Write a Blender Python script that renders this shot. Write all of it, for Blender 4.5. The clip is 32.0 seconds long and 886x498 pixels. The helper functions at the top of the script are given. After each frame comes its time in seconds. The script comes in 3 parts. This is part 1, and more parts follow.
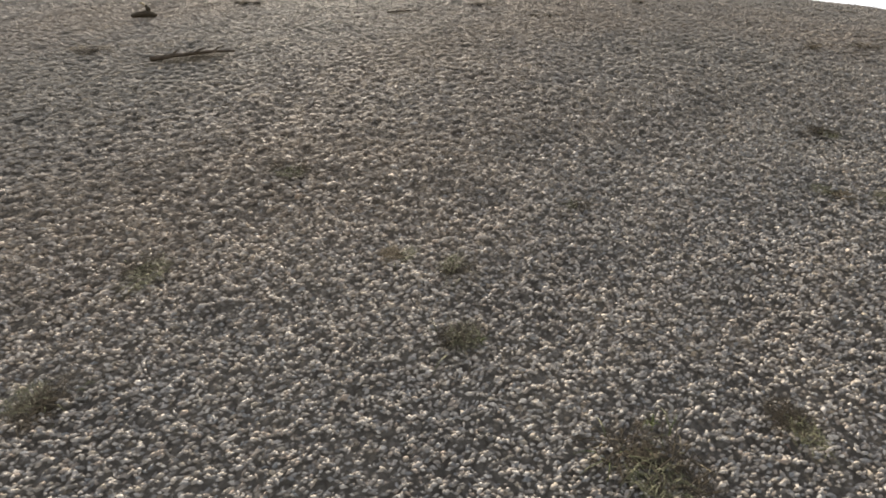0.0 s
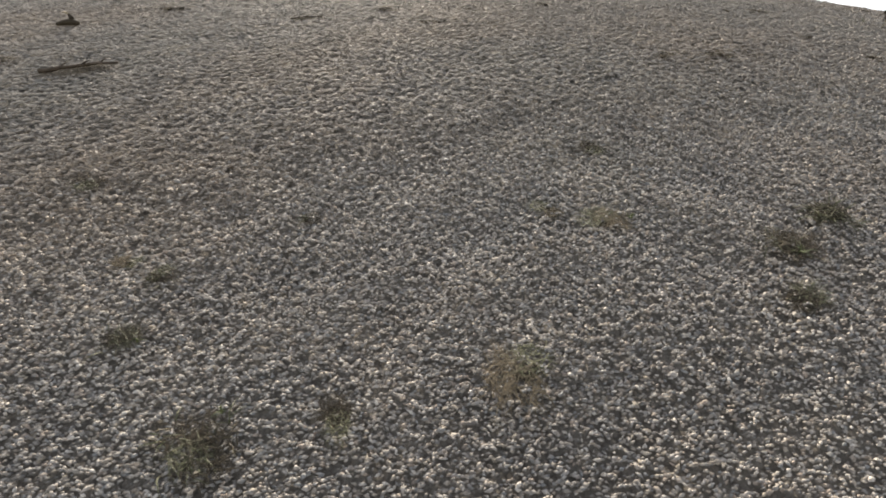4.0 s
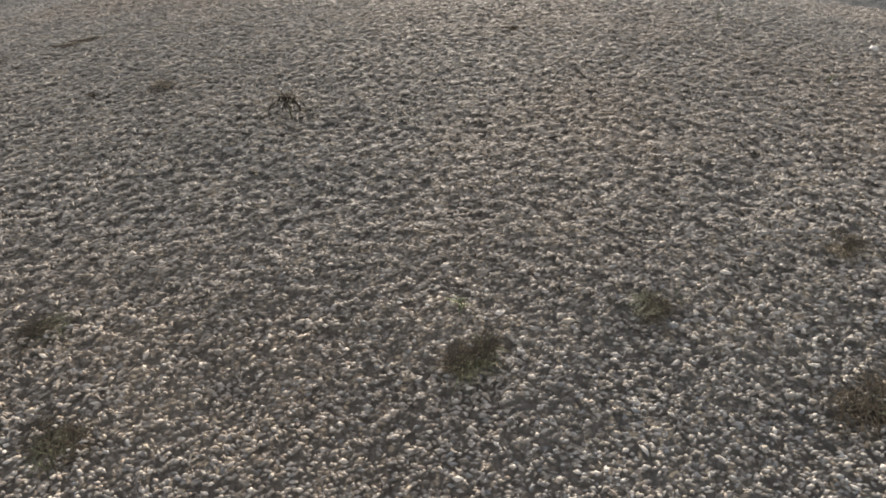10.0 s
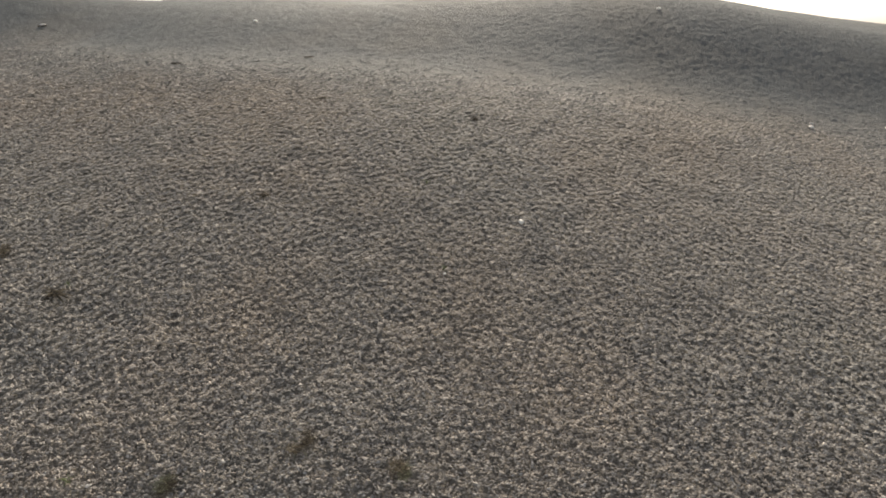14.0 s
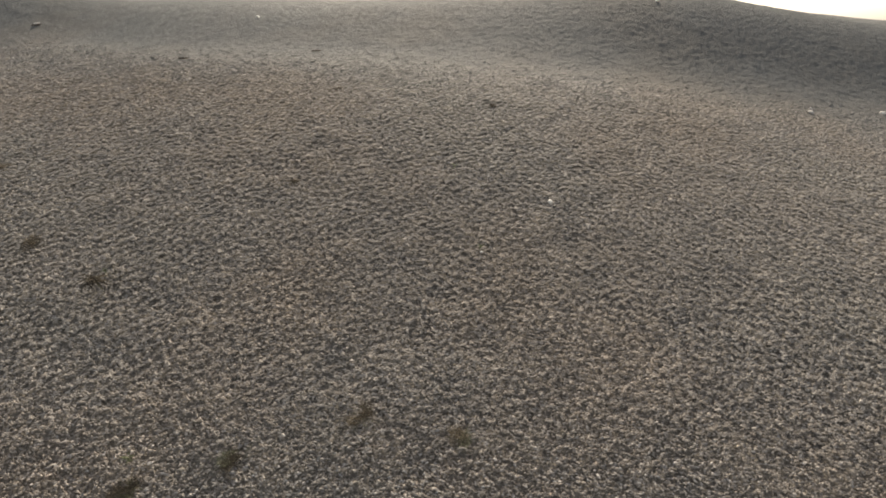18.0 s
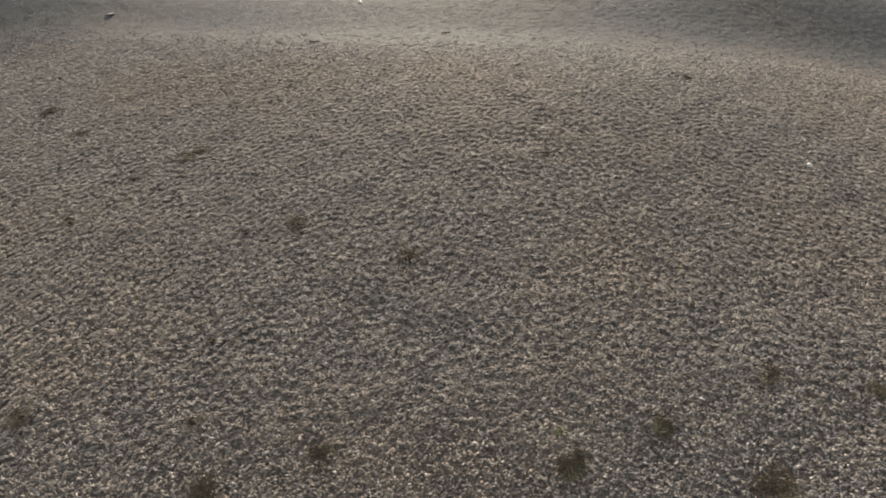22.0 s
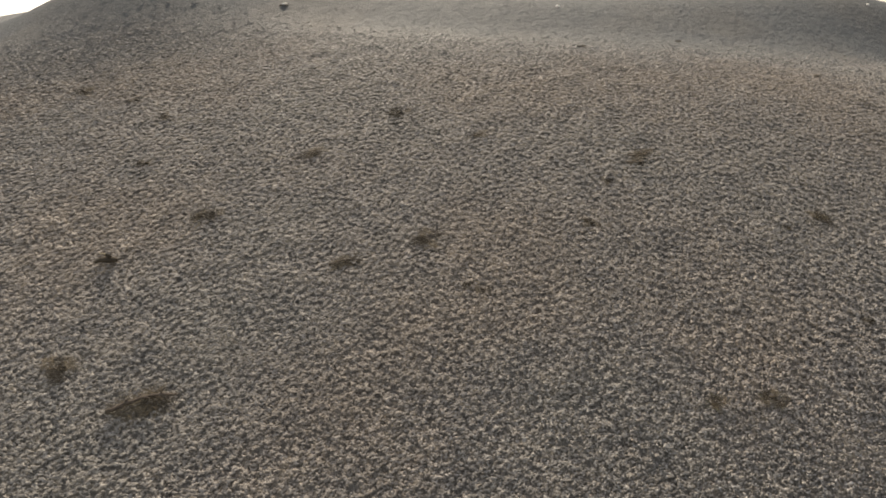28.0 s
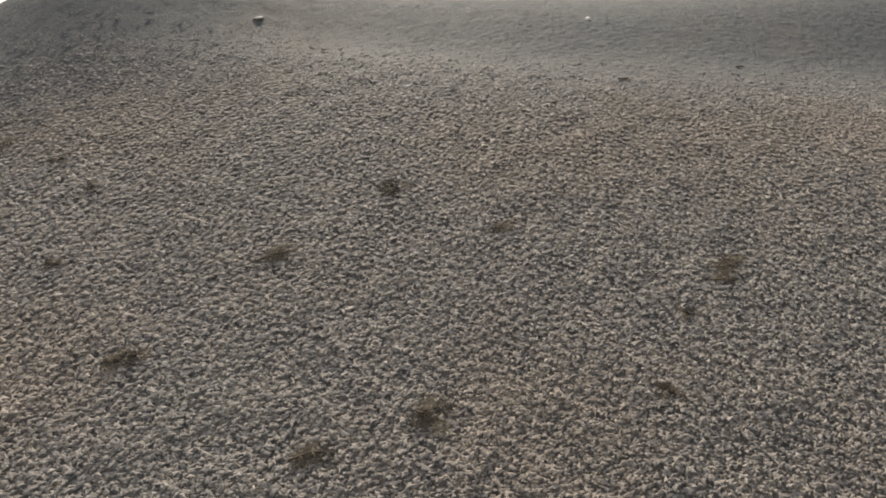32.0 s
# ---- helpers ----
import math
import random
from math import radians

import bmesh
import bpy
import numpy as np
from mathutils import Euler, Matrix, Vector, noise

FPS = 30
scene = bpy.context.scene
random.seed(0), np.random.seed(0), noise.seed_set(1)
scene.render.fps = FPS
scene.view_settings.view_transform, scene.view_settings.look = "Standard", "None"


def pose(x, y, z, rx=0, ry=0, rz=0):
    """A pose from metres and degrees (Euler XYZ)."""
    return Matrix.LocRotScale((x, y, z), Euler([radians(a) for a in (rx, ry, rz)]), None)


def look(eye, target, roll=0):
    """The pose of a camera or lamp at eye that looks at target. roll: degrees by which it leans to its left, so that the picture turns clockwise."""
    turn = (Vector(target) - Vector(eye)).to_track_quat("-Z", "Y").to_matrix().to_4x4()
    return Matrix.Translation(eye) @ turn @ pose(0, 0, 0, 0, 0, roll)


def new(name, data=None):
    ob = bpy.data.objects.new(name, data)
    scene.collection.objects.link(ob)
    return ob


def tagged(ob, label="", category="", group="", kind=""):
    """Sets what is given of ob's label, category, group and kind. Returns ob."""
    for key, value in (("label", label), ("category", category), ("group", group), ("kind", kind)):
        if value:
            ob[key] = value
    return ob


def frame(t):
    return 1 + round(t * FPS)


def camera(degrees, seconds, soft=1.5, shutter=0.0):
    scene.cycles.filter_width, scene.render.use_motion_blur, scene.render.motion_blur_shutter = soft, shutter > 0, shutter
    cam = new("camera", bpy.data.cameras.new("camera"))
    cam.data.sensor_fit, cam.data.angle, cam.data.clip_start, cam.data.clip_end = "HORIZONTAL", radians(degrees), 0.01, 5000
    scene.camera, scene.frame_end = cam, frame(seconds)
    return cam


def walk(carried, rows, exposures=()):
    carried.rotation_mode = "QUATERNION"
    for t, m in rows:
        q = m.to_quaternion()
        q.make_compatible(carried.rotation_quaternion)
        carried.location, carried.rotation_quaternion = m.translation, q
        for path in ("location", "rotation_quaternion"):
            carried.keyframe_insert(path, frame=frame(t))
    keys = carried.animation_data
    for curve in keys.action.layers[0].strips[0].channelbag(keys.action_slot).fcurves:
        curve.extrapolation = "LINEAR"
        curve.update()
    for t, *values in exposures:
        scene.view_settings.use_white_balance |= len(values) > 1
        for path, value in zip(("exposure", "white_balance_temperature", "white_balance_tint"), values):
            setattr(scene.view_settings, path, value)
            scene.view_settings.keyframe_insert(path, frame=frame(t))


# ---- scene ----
SOFT = 1.85
EXPOSURES = [(0.0, 1.08, 7150, 11), (6.0, 1.02, 6850, 10), (9.5, 1.0, 6900, 11), (12.0, 0.87, 6700, 11), (13.0, 0.72, 6800, 10), (18.0, 0.64, 7200, 11), (23.0, 0.71, 7150, 12), (26.0, 0.71, 7300, 11), (30.0, 0.63, 6950, 11), (32.0, 0.59, 6850, 11)]
# ---- path begin ----
cam = camera(84.0, 32.0, soft=SOFT)
PATH = [
    (0, (-16.119, 0.087, -1.059), (-14.964, 3.860, -1.715), 0.26),
    (0.5, (-15.985, -0.017, -1.060), (-14.849, 3.761, -1.720), 0.20),
    (1, (-15.830, -0.133, -1.036), (-14.709, 3.646, -1.713), 0.21),
    (1.5, (-15.624, -0.247, -1.015), (-14.535, 3.539, -1.704), 0.07),
    (2, (-15.394, -0.360, -0.980), (-14.321, 3.430, -1.675), 0.09),
    (2.5, (-15.161, -0.471, -0.964), (-14.116, 3.325, -1.667), -0.04),
    (4.5, (-13.821, -0.916, -0.683), (-12.878, 2.886, -1.491), 0.44),
    (5, (-13.278, -1.013, -0.497), (-12.406, 2.793, -1.367), 0.10),
    (5.5, (-12.553, -1.150, -0.241), (-11.777, 2.653, -1.207), 0.03),
    (6, (-11.569, -1.091, -0.016), (-10.903, 2.719, -1.036), 0.30),
    (6.5, (-10.530, -0.923, 0.119), (-9.986, 2.905, -0.906), 0.31),
    (7, (-9.437, -0.685, 0.281), (-9.027, 3.155, -0.761), 0.11),
    (7.5, (-8.246, -0.306, 0.443), (-8.001, 3.547, -0.604), -0.47),
    (8, (-7.074, 0.165, 0.582), (-6.972, 4.027, -0.453), -1.02),
    (8.5, (-5.999, 0.646, 0.722), (-5.979, 4.513, -0.300), -1.42),
    (9, (-5.029, 1.052, 0.890), (-5.026, 4.920, -0.129), -1.73),
    (9.5, (-4.149, 1.283, 1.139), (-4.148, 5.137, 0.069), -1.97),
    (10, (-3.287, 1.377, 1.479), (-3.361, 5.202, 0.314), -2.46),
    (10.5, (-2.479, 1.415, 1.856), (-2.658, 5.214, 0.619), -3.11),
    (11, (-1.787, 1.355, 2.255), (-2.026, 5.133, 0.966), -3.53),
    (11.5, (-1.172, 1.196, 2.698), (-1.436, 4.951, 1.343), -3.63),
    (12, (-0.610, 0.989, 3.175), (-0.877, 4.719, 1.755), -3.31),
    (12.5, (-0.101, 0.730, 3.650), (-0.343, 4.442, 2.180), -2.72),
    (13, (0.420, 0.480, 4.105), (0.164, 4.172, 2.589), -2.76),
    (13.5, (0.801, 0.301, 4.407), (0.559, 3.989, 2.876), -2.29),
    (14, (1.103, 0.211, 4.563), (0.853, 3.892, 3.018), -2.24),
    (14.5, (1.256, 0.196, 4.547), (0.998, 3.876, 3.001), -2.33),
    (16.5, (1.274, -0.022, 4.408), (1.065, 3.656, 2.850), -2.87),
    (17, (1.052, -0.028, 4.384), (0.859, 3.648, 2.820), -3.15),
    (17.5, (0.751, -0.044, 4.369), (0.588, 3.640, 2.820), -2.90),
    (18, (0.350, -0.053, 4.330), (0.215, 3.638, 2.794), -2.86),
    (18.5, (-0.007, -0.044, 4.263), (-0.141, 3.650, 2.734), -3.16),
    (19, (-0.530, -0.011, 4.145), (-0.645, 3.686, 2.622), -3.41),
    (19.5, (-1.070, 0.022, 4.005), (-1.154, 3.731, 2.509), -3.24),
    (20, (-1.711, 0.054, 3.909), (-1.762, 3.768, 2.425), -3.33),
    (20.5, (-2.254, 0.049, 3.981), (-2.299, 3.747, 2.455), -3.79),
    (21, (-2.927, 0.069, 3.968), (-2.950, 3.771, 2.454), -4.02),
    (21.5, (-3.561, 0.094, 3.991), (-3.551, 3.793, 2.470), -4.04),
    (22, (-4.383, 0.069, 4.059), (-4.310, 3.760, 2.518), -3.80),
    (22.5, (-5.073, 0.089, 4.105), (-4.970, 3.779, 2.565), -3.71),
    (23, (-5.932, 0.077, 4.202), (-5.779, 3.762, 2.652), -3.57),
    (23.5, (-6.846, 0.120, 4.314), (-6.613, 3.791, 2.742), -3.08),
    (24, (-7.916, 0.181, 4.401), (-7.619, 3.838, 2.810), -2.75),
    (24.5, (-8.933, 0.258, 4.410), (-8.563, 3.914, 2.830), -2.54),
    (25, (-10.144, 0.211, 4.600), (-9.678, 3.848, 3.000), -2.19),
    (25.5, (-11.163, 0.103, 4.748), (-10.616, 3.723, 3.137), -2.05),
    (26, (-12.313, 0.077, 4.856), (-11.674, 3.672, 3.224), -1.77),
    (26.5, (-13.105, 0.153, 4.835), (-12.407, 3.740, 3.208), -1.59),
    (28.5, (-14.315, 1.168, 4.742), (-13.546, 4.747, 3.131), -1.54),
    (29, (-14.299, 1.544, 4.865), (-13.533, 5.119, 3.242), -1.52),
    (29.5, (-14.254, 1.903, 5.001), (-13.486, 5.470, 3.362), -1.45),
    (30, (-14.160, 2.428, 5.123), (-13.397, 5.992, 3.476), -1.45),
    (30.5, (-13.991, 2.846, 5.304), (-13.243, 6.400, 3.627), -1.56),
    (31, (-13.804, 3.289, 5.502), (-13.078, 6.833, 3.794), -1.73),
    (31.5, (-13.714, 3.628, 5.685), (-12.990, 7.158, 3.949), -1.74),
    (32, (-13.584, 4.070, 5.777), (-12.862, 7.599, 4.038), -1.81),
]
walk(cam, [(t, look(eye, target, roll)) for t, eye, target, roll in PATH], EXPOSURES)
# ---- path end ----

# ---- light ----
SUN_AZ, SUN_EL = 4.0, 38.0      # degrees: clockwise from +y, above the horizon
world = bpy.data.worlds.new("hazy_sky")
scene.world = world
world.use_nodes = True
wn = world.node_tree
sky = wn.nodes.new("ShaderNodeTexSky")
sky.sky_type = "NISHITA"
sky.sun_disc = False
sky.sun_elevation = radians(SUN_EL)
sky.sun_rotation = radians(SUN_AZ)
sky.air_density = 1.0
sky.dust_density = 2.2
sky.ozone_density = 1.0
haze = wn.nodes.new("ShaderNodeHueSaturation")
haze.inputs["Saturation"].default_value = 0.45
wn.links.new(sky.outputs[0], haze.inputs["Color"])
wn.links.new(haze.outputs[0], wn.nodes["Background"].inputs[0])
wn.nodes["Background"].inputs[1].default_value = 0.14
sun_data = bpy.data.lights.new("sun", "SUN")
sun_data.energy = 4.4
sun_data.angle = radians(2.5)
sun_data.color = (1.0, 0.91, 0.79)
sun = new("sun", sun_data)
sun_dir = Vector((math.sin(radians(SUN_AZ)) * math.cos(radians(SUN_EL)), math.cos(radians(SUN_AZ)) * math.cos(radians(SUN_EL)), math.sin(radians(SUN_EL))))
sun.matrix_world = look(sun_dir * 60, (0, 0, 0))


# ---- materials ----
def material(name, rough=0.8):
    m = bpy.data.materials.new(name)
    m.use_nodes = True
    nt = m.node_tree
    b = nt.nodes["Principled BSDF"]
    b.inputs["Roughness"].default_value = rough
    b.inputs["Specular IOR Level"].default_value = 0.3 if rough < 0.7 else 0.15
    return m, nt, b


def ramp(nt, source, stops):
    r = nt.nodes.new("ShaderNodeValToRGB")
    els = r.color_ramp.elements
    while len(els) < len(stops):
        els.new(0.5)
    for e, (p, c) in zip(els, stops):
        e.position, e.color = p, (*c, 1)
    nt.links.new(source, r.inputs[0])
    return r.outputs[0]


def noise_node(nt, scale, detail=3.0, rough=0.55, coords=None):
    n = nt.nodes.new("ShaderNodeTexNoise")
    n.inputs["Scale"].default_value = scale
    n.inputs["Detail"].default_value = detail
    n.inputs["Roughness"].default_value = rough
    if coords:
        nt.links.new(coords, n.inputs["Vector"])
    return n.outputs["Fac"]


def mixed(nt, fac, a, b, mode="MIX"):
    m = nt.nodes.new("ShaderNodeMix")
    m.data_type, m.blend_type = "RGBA", mode
    for sock, v in ((m.inputs[0], fac), (m.inputs[6], a), (m.inputs[7], b)):
        if isinstance(v, (int, float)):
            sock.default_value = v
        elif isinstance(v, tuple):
            sock.default_value = (*v, 1)
        else:
            nt.links.new(v, sock)
    return m.outputs[2]


def bumped(nt, b, height, strength=0.5, distance=0.01):
    n = nt.nodes.new("ShaderNodeBump")
    n.inputs["Strength"].default_value = strength
    n.inputs["Distance"].default_value = distance
    nt.links.new(height, n.inputs["Height"])
    nt.links.new(n.outputs[0], b.inputs["Normal"])


def world_coords(nt):
    return nt.nodes.new("ShaderNodeNewGeometry").outputs["Position"]


def tint_zones(nt, col, where):
    """Slow drifts of colour over metres: brown, grey-green and grey shingle."""
    zone = ramp(nt, noise_node(nt, 0.22, 2.0, 0.5, where), [(0.36, (0.965, 0.975, 0.965)), (0.5, (0.98, 0.975, 0.965)), (0.64, (1.03, 0.985, 0.935))])
    col = mixed(nt, 1.0, col, zone, "MULTIPLY")
    small = ramp(nt, noise_node(nt, 1.7, 3.0, 0.6, where), [(0.3, (0.86, 0.86, 0.87)), (0.7, (1.08, 1.06, 1.04))])
    return mixed(nt, 1.0, col, small, "MULTIPLY")


def grey_side(nt, where):
    """0 on the bank, 1 past its brow, where the colour turns from brown to grey."""
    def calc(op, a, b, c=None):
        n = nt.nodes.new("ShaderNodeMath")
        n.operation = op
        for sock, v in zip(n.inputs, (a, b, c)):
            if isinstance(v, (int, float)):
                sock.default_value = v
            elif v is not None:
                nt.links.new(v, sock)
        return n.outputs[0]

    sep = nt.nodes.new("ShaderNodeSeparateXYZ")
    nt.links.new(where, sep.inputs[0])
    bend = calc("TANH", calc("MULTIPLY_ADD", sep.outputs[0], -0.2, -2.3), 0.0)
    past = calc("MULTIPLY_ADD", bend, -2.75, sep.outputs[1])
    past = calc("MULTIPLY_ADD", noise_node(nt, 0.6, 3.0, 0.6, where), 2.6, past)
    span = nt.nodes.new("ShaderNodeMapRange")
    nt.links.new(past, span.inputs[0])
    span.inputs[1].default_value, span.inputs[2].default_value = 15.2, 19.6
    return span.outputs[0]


def gravel_ground():
    m, nt, b = material("fine_gravel", 0.85)
    where = world_coords(nt)
    vor = nt.nodes.new("ShaderNodeTexVoronoi")
    vor.inputs["Scale"].default_value = 34.0
    nt.links.new(where, vor.inputs["Vector"])
    sep = nt.nodes.new("ShaderNodeSeparateColor")
    nt.links.new(vor.outputs["Color"], sep.inputs[0])
    col = ramp(nt, sep.outputs[0], [(0.0, (0.148, 0.136, 0.119)), (0.5, (0.178, 0.164, 0.143)), (0.85, (0.194, 0.179, 0.156)), (1.0, (0.23, 0.212, 0.186))])
    # Shade between the stones, multiplied into the ground colour.
    gap_shade = ramp(nt, vor.outputs["Distance"], [(0.45, (1, 1, 1)), (0.85, (0.62, 0.61, 0.60))])
    col = mixed(nt, 0.8, col, gap_shade, "MULTIPLY")
    col = mixed(nt, grey_side(nt, where), col, (0.104, 0.109, 0.108))
    nt.links.new(tint_zones(nt, col, where), b.inputs["Base Color"])
    inv = nt.nodes.new("ShaderNodeMath")
    inv.operation = "MULTIPLY_ADD"
    nt.links.new(vor.outputs["Distance"], inv.inputs[0])
    inv.inputs[1].default_value = -1.0
    nt.links.new(noise_node(nt, 14.0, 4.0, 0.6, where), inv.inputs[2])
    big = nt.nodes.new("ShaderNodeTexVoronoi")
    big.inputs["Scale"].default_value = 7.0
    nt.links.new(where, big.inputs["Vector"])
    both = nt.nodes.new("ShaderNodeMath")
    both.operation = "MULTIPLY_ADD"
    nt.links.new(big.outputs["Distance"], both.inputs[0])
    both.inputs[1].default_value = -0.5
    nt.links.new(inv.outputs[0], both.inputs[2])
    bumped(nt, b, both.outputs[0], 0.75, 0.019)
    return m


def pebble_material(name, stops, rough):
    m, nt, b = material(name, rough)
    where = world_coords(nt)
    geo = nt.nodes.new("ShaderNodeNewGeometry")
    col = ramp(nt, geo.outputs["Random Per Island"], stops)
    grain = ramp(nt, noise_node(nt, 130.0, 4.0, 0.65, where), [(0.3, (0.78, 0.78, 0.78)), (0.7, (1.14, 1.14, 1.14))])
    col = mixed(nt, 1.0, col, grain, "MULTIPLY")
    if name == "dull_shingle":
        col = mixed(nt, grey_side(nt, where), col, mixed(nt, 0.75, col, (0.135, 0.142, 0.142)))
    nt.links.new(tint_zones(nt, col, where), b.inputs["Base Color"])
    bumped(nt, b, noise_node(nt, 75.0, 4.0, 0.65, where), 0.5, 0.008)
    return m


MAT_GROUND = gravel_ground()
MAT_PEBBLE = pebble_material("mixed_shingle", [
    (0.0, (0.13, 0.122, 0.112)), (0.14, (0.235, 0.218, 0.196)), (0.24, (0.255, 0.262, 0.262)), (0.36, (0.33, 0.300, 0.262)), (0.46, (0.34, 0.285, 0.235)),
    (0.54, (0.345, 0.325, 0.295)), (0.64, (0.385, 0.342, 0.275)), (0.72, (0.37, 0.355, 0.335)), (0.84, (0.42, 0.388, 0.345)), (0.94, (0.50, 0.466, 0.418)), (1.0, (0.62, 0.585, 0.535))], 0.66)
MAT_MIDDLE = pebble_material("mixed_flat_shingle", [
    (0.0, (0.205, 0.190, 0.170)), (0.3, (0.262, 0.243, 0.217)), (0.45, (0.28, 0.247, 0.210)), (0.6, (0.292, 0.276, 0.252)), (0.85, (0.33, 0.307, 0.275)), (1.0, (0.40, 0.373, 0.336))], 0.7)
MAT_UPPER = pebble_material("dull_shingle", [
    (0.0, (0.235, 0.218, 0.194)), (0.4, (0.272, 0.252, 0.224)), (0.75, (0.295, 0.272, 0.240)), (0.95, (0.325, 0.302, 0.268)), (1.0, (0.38, 0.355, 0.32))], 0.75)


# ---- the lie of the land ----
def smooth_noise(n, low, high, seed):
    """A periodic n x n field of band-limited noise, unit spread; low and high in cycles per tile."""
    rng = np.random.default_rng(seed)
    spec = np.fft.rfft2(rng.standard_normal((n, n)))
    ky, kx = np.fft.fftfreq(n)[:, None] * n, np.fft.rfftfreq(n)[None, :] * n
    k = np.hypot(kx, ky)
    spec *= np.exp(-((np.log(np.maximum(k, 0.5) / math.sqrt(low * high))) ** 2) / (2 * (math.log(high / low) / 2) ** 2))
    out = np.fft.irfft2(spec, s=(n, n))
    return out / out.std()


def sample(field, u, v):
    n = len(field)
    x, y = (u % 1.0) * n, (v % 1.0) * n
    i, j = np.floor(x).astype(int), np.floor(y).astype(int)
    fx, fy = x - i, y - j
    a, b, c, d = field[j % n, i % n], field[j % n, (i + 1) % n], field[(j + 1) % n, i % n], field[(j + 1) % n, (i + 1) % n]
    return (a * (1 - fx) + b * fx) * (1 - fy) + (c * (1 - fx) + d * fx) * fy


SWELL = smooth_noise(128, 6, 20, 3)     # metre-sized unevenness


def step(a):
    a = np.clip(a, 0, 1)
    return a * a * (3 - 2 * a)


def brow(x, y):
    """How far past the brow of the bank a place lies."""
    return (y - 13.7 - 2.75 * (1 + np.tanh((-11.5 - x) / 5.0))) / 1.05


def lie(x, y):
    """Height of the bank, without its small relief: a slope, a trough behind its brow, and the hills beyond."""
    x, y = np.asarray(x, float), np.asarray(y, float)
    u, v = np.tanh((x + 6) / 20), np.tanh((y - 8) / 20)
    z = sum(k * u ** i * v ** j for k, i, j in BANK)
    past = brow(x, y)
    z = z - 0.26 * np.exp(-((past - 1.3) / 2.2) ** 2)
    z = z + 0.25 * step((past - 1.5) / 4) * step((4 - x) / 8)
    z = z + 2.83 * step((x + 6) / 16) * np.exp(-((past - 6.54) / np.where(past < 6.54, 4.5, 2.57)) ** 2)
    z = z + 1.94 * np.exp(-((x + 19.95) / 5.0) ** 2 - ((y - 22.3) / 3.5) ** 2) + 0.4 * np.exp(-((x + 25) / 2.5) ** 2 - ((y - 18) / 3) ** 2)
    z = z + 0.28 * np.exp(-((x - 0.5) / 4.5) ** 2 - ((y - 10.0) / 2.6) ** 2) + 0.18 * np.exp(-((x - 5.0) / 3.2) ** 2 - ((y - 12.2) / 1.7) ** 2)
    z = z + 0.3 * np.exp(-((x - 6.5) / 3.4) ** 2 - ((y - 24.5) / 2.2) ** 2)
    r = np.hypot(x + 5, y - 2)
    far = step((r - 30) / 30)
    hill = 14.0 * np.exp(-((x + 8) / np.where(x > -8, 40.0, 24.4)) ** 2 - (np.maximum(y - 60, 0) / 90) ** 2) * step((y + 30) / 70)
    hill = hill + 17.6 * np.exp(-((x - 44.4) / 4.6) ** 2 - ((y - 23.4) / 19) ** 2)
    return z * (1 - far) + hill * far


def relief(x, y):
    """Slow unevenness, dying away far off."""
    near = 1.0 / (1.0 + (np.hypot((x + 6) / 1.3, y - 9) / 17.0) ** 8)
    near = near * (0.5 + 0.5 * step((2.0 - brow(x, y)) / 5.0))
    return near * 0.012 * sample(SWELL, x / 12.0, y / 12.0)


def evened(field, reach):
    """The same field with its strength made alike all over, for a regular, leathery grain."""
    n = len(field)
    k = np.hypot(np.fft.fftfreq(n)[:, None] * n, np.fft.rfftfreq(n)[None, :] * n)
    power = np.fft.irfft2(np.fft.rfft2(field ** 2) * np.exp(-(k / reach) ** 2), s=(n, n))
    return field / np.sqrt(np.maximum(power, 0.15))


HEAVE = evened(smooth_noise(512, 28, 46, 6), 22)


def crust(x, y, wide, deep):
    """Hummocks about wide by deep metres apart, leaning down the bank, their tops flat and their lee sides steep."""
    u, v = x / (36 * wide), y / (36 * deep)
    n = sample(HEAVE, u, v)
    n = sample(HEAVE, u, v + 0.085 / 36 * n)
    return 1.15 - np.exp(-0.5 * n)


def heave(x, y):
    """Hummocks: low ones under the loose stones of the bank, a wrinkled crust past its brow."""
    x, y = np.asarray(x, float), np.asarray(y, float)
    edge = step((x + 29) / 4) * step((20 - x) / 5)
    bare = step((brow(x, y) + 2.0) / 3.0)
    stony = 0.036 * crust(x, y, 0.165, 0.14) * step((y - 2.6) / 1.6) * (1 - bare)
    return edge * (stony + 0.028 * crust(x, y, 0.24, 0.22) * bare * step((26.0 - y) / 7.0))


def height(x, y):
    return lie(x, y) + relief(x, y) + heave(x, y)


BANK = [(2.156, 0, 0), (8.496, 0, 1), (-4.099, 0, 2), (0.781, 0, 3), (0.627, 1, 0), (-2.638, 1, 1), (-1.615, 1, 2), (-4.401, 2, 0), (-0.745, 2, 1), (-0.205, 3, 0)]


def mesh_from(name, verts, faces, smooth=True):
    """A mesh from numpy arrays: verts n x 3, faces m x k."""
    me = bpy.data.meshes.new(name)
    m, k = faces.shape
    me.vertices.add(len(verts))
    me.vertices.foreach_set("co", np.ascontiguousarray(verts, np.float32).ravel())
    me.loops.add(m * k)
    me.loops.foreach_set("vertex_index", np.ascontiguousarray(faces, np.int32).ravel())
    me.polygons.add(m)
    me.polygons.foreach_set("loop_start", np.arange(0, m * k, k, dtype=np.int32))
    me.polygons.foreach_set("use_smooth", np.full(m, smooth))
    me.update(calc_edges=True)
    return me


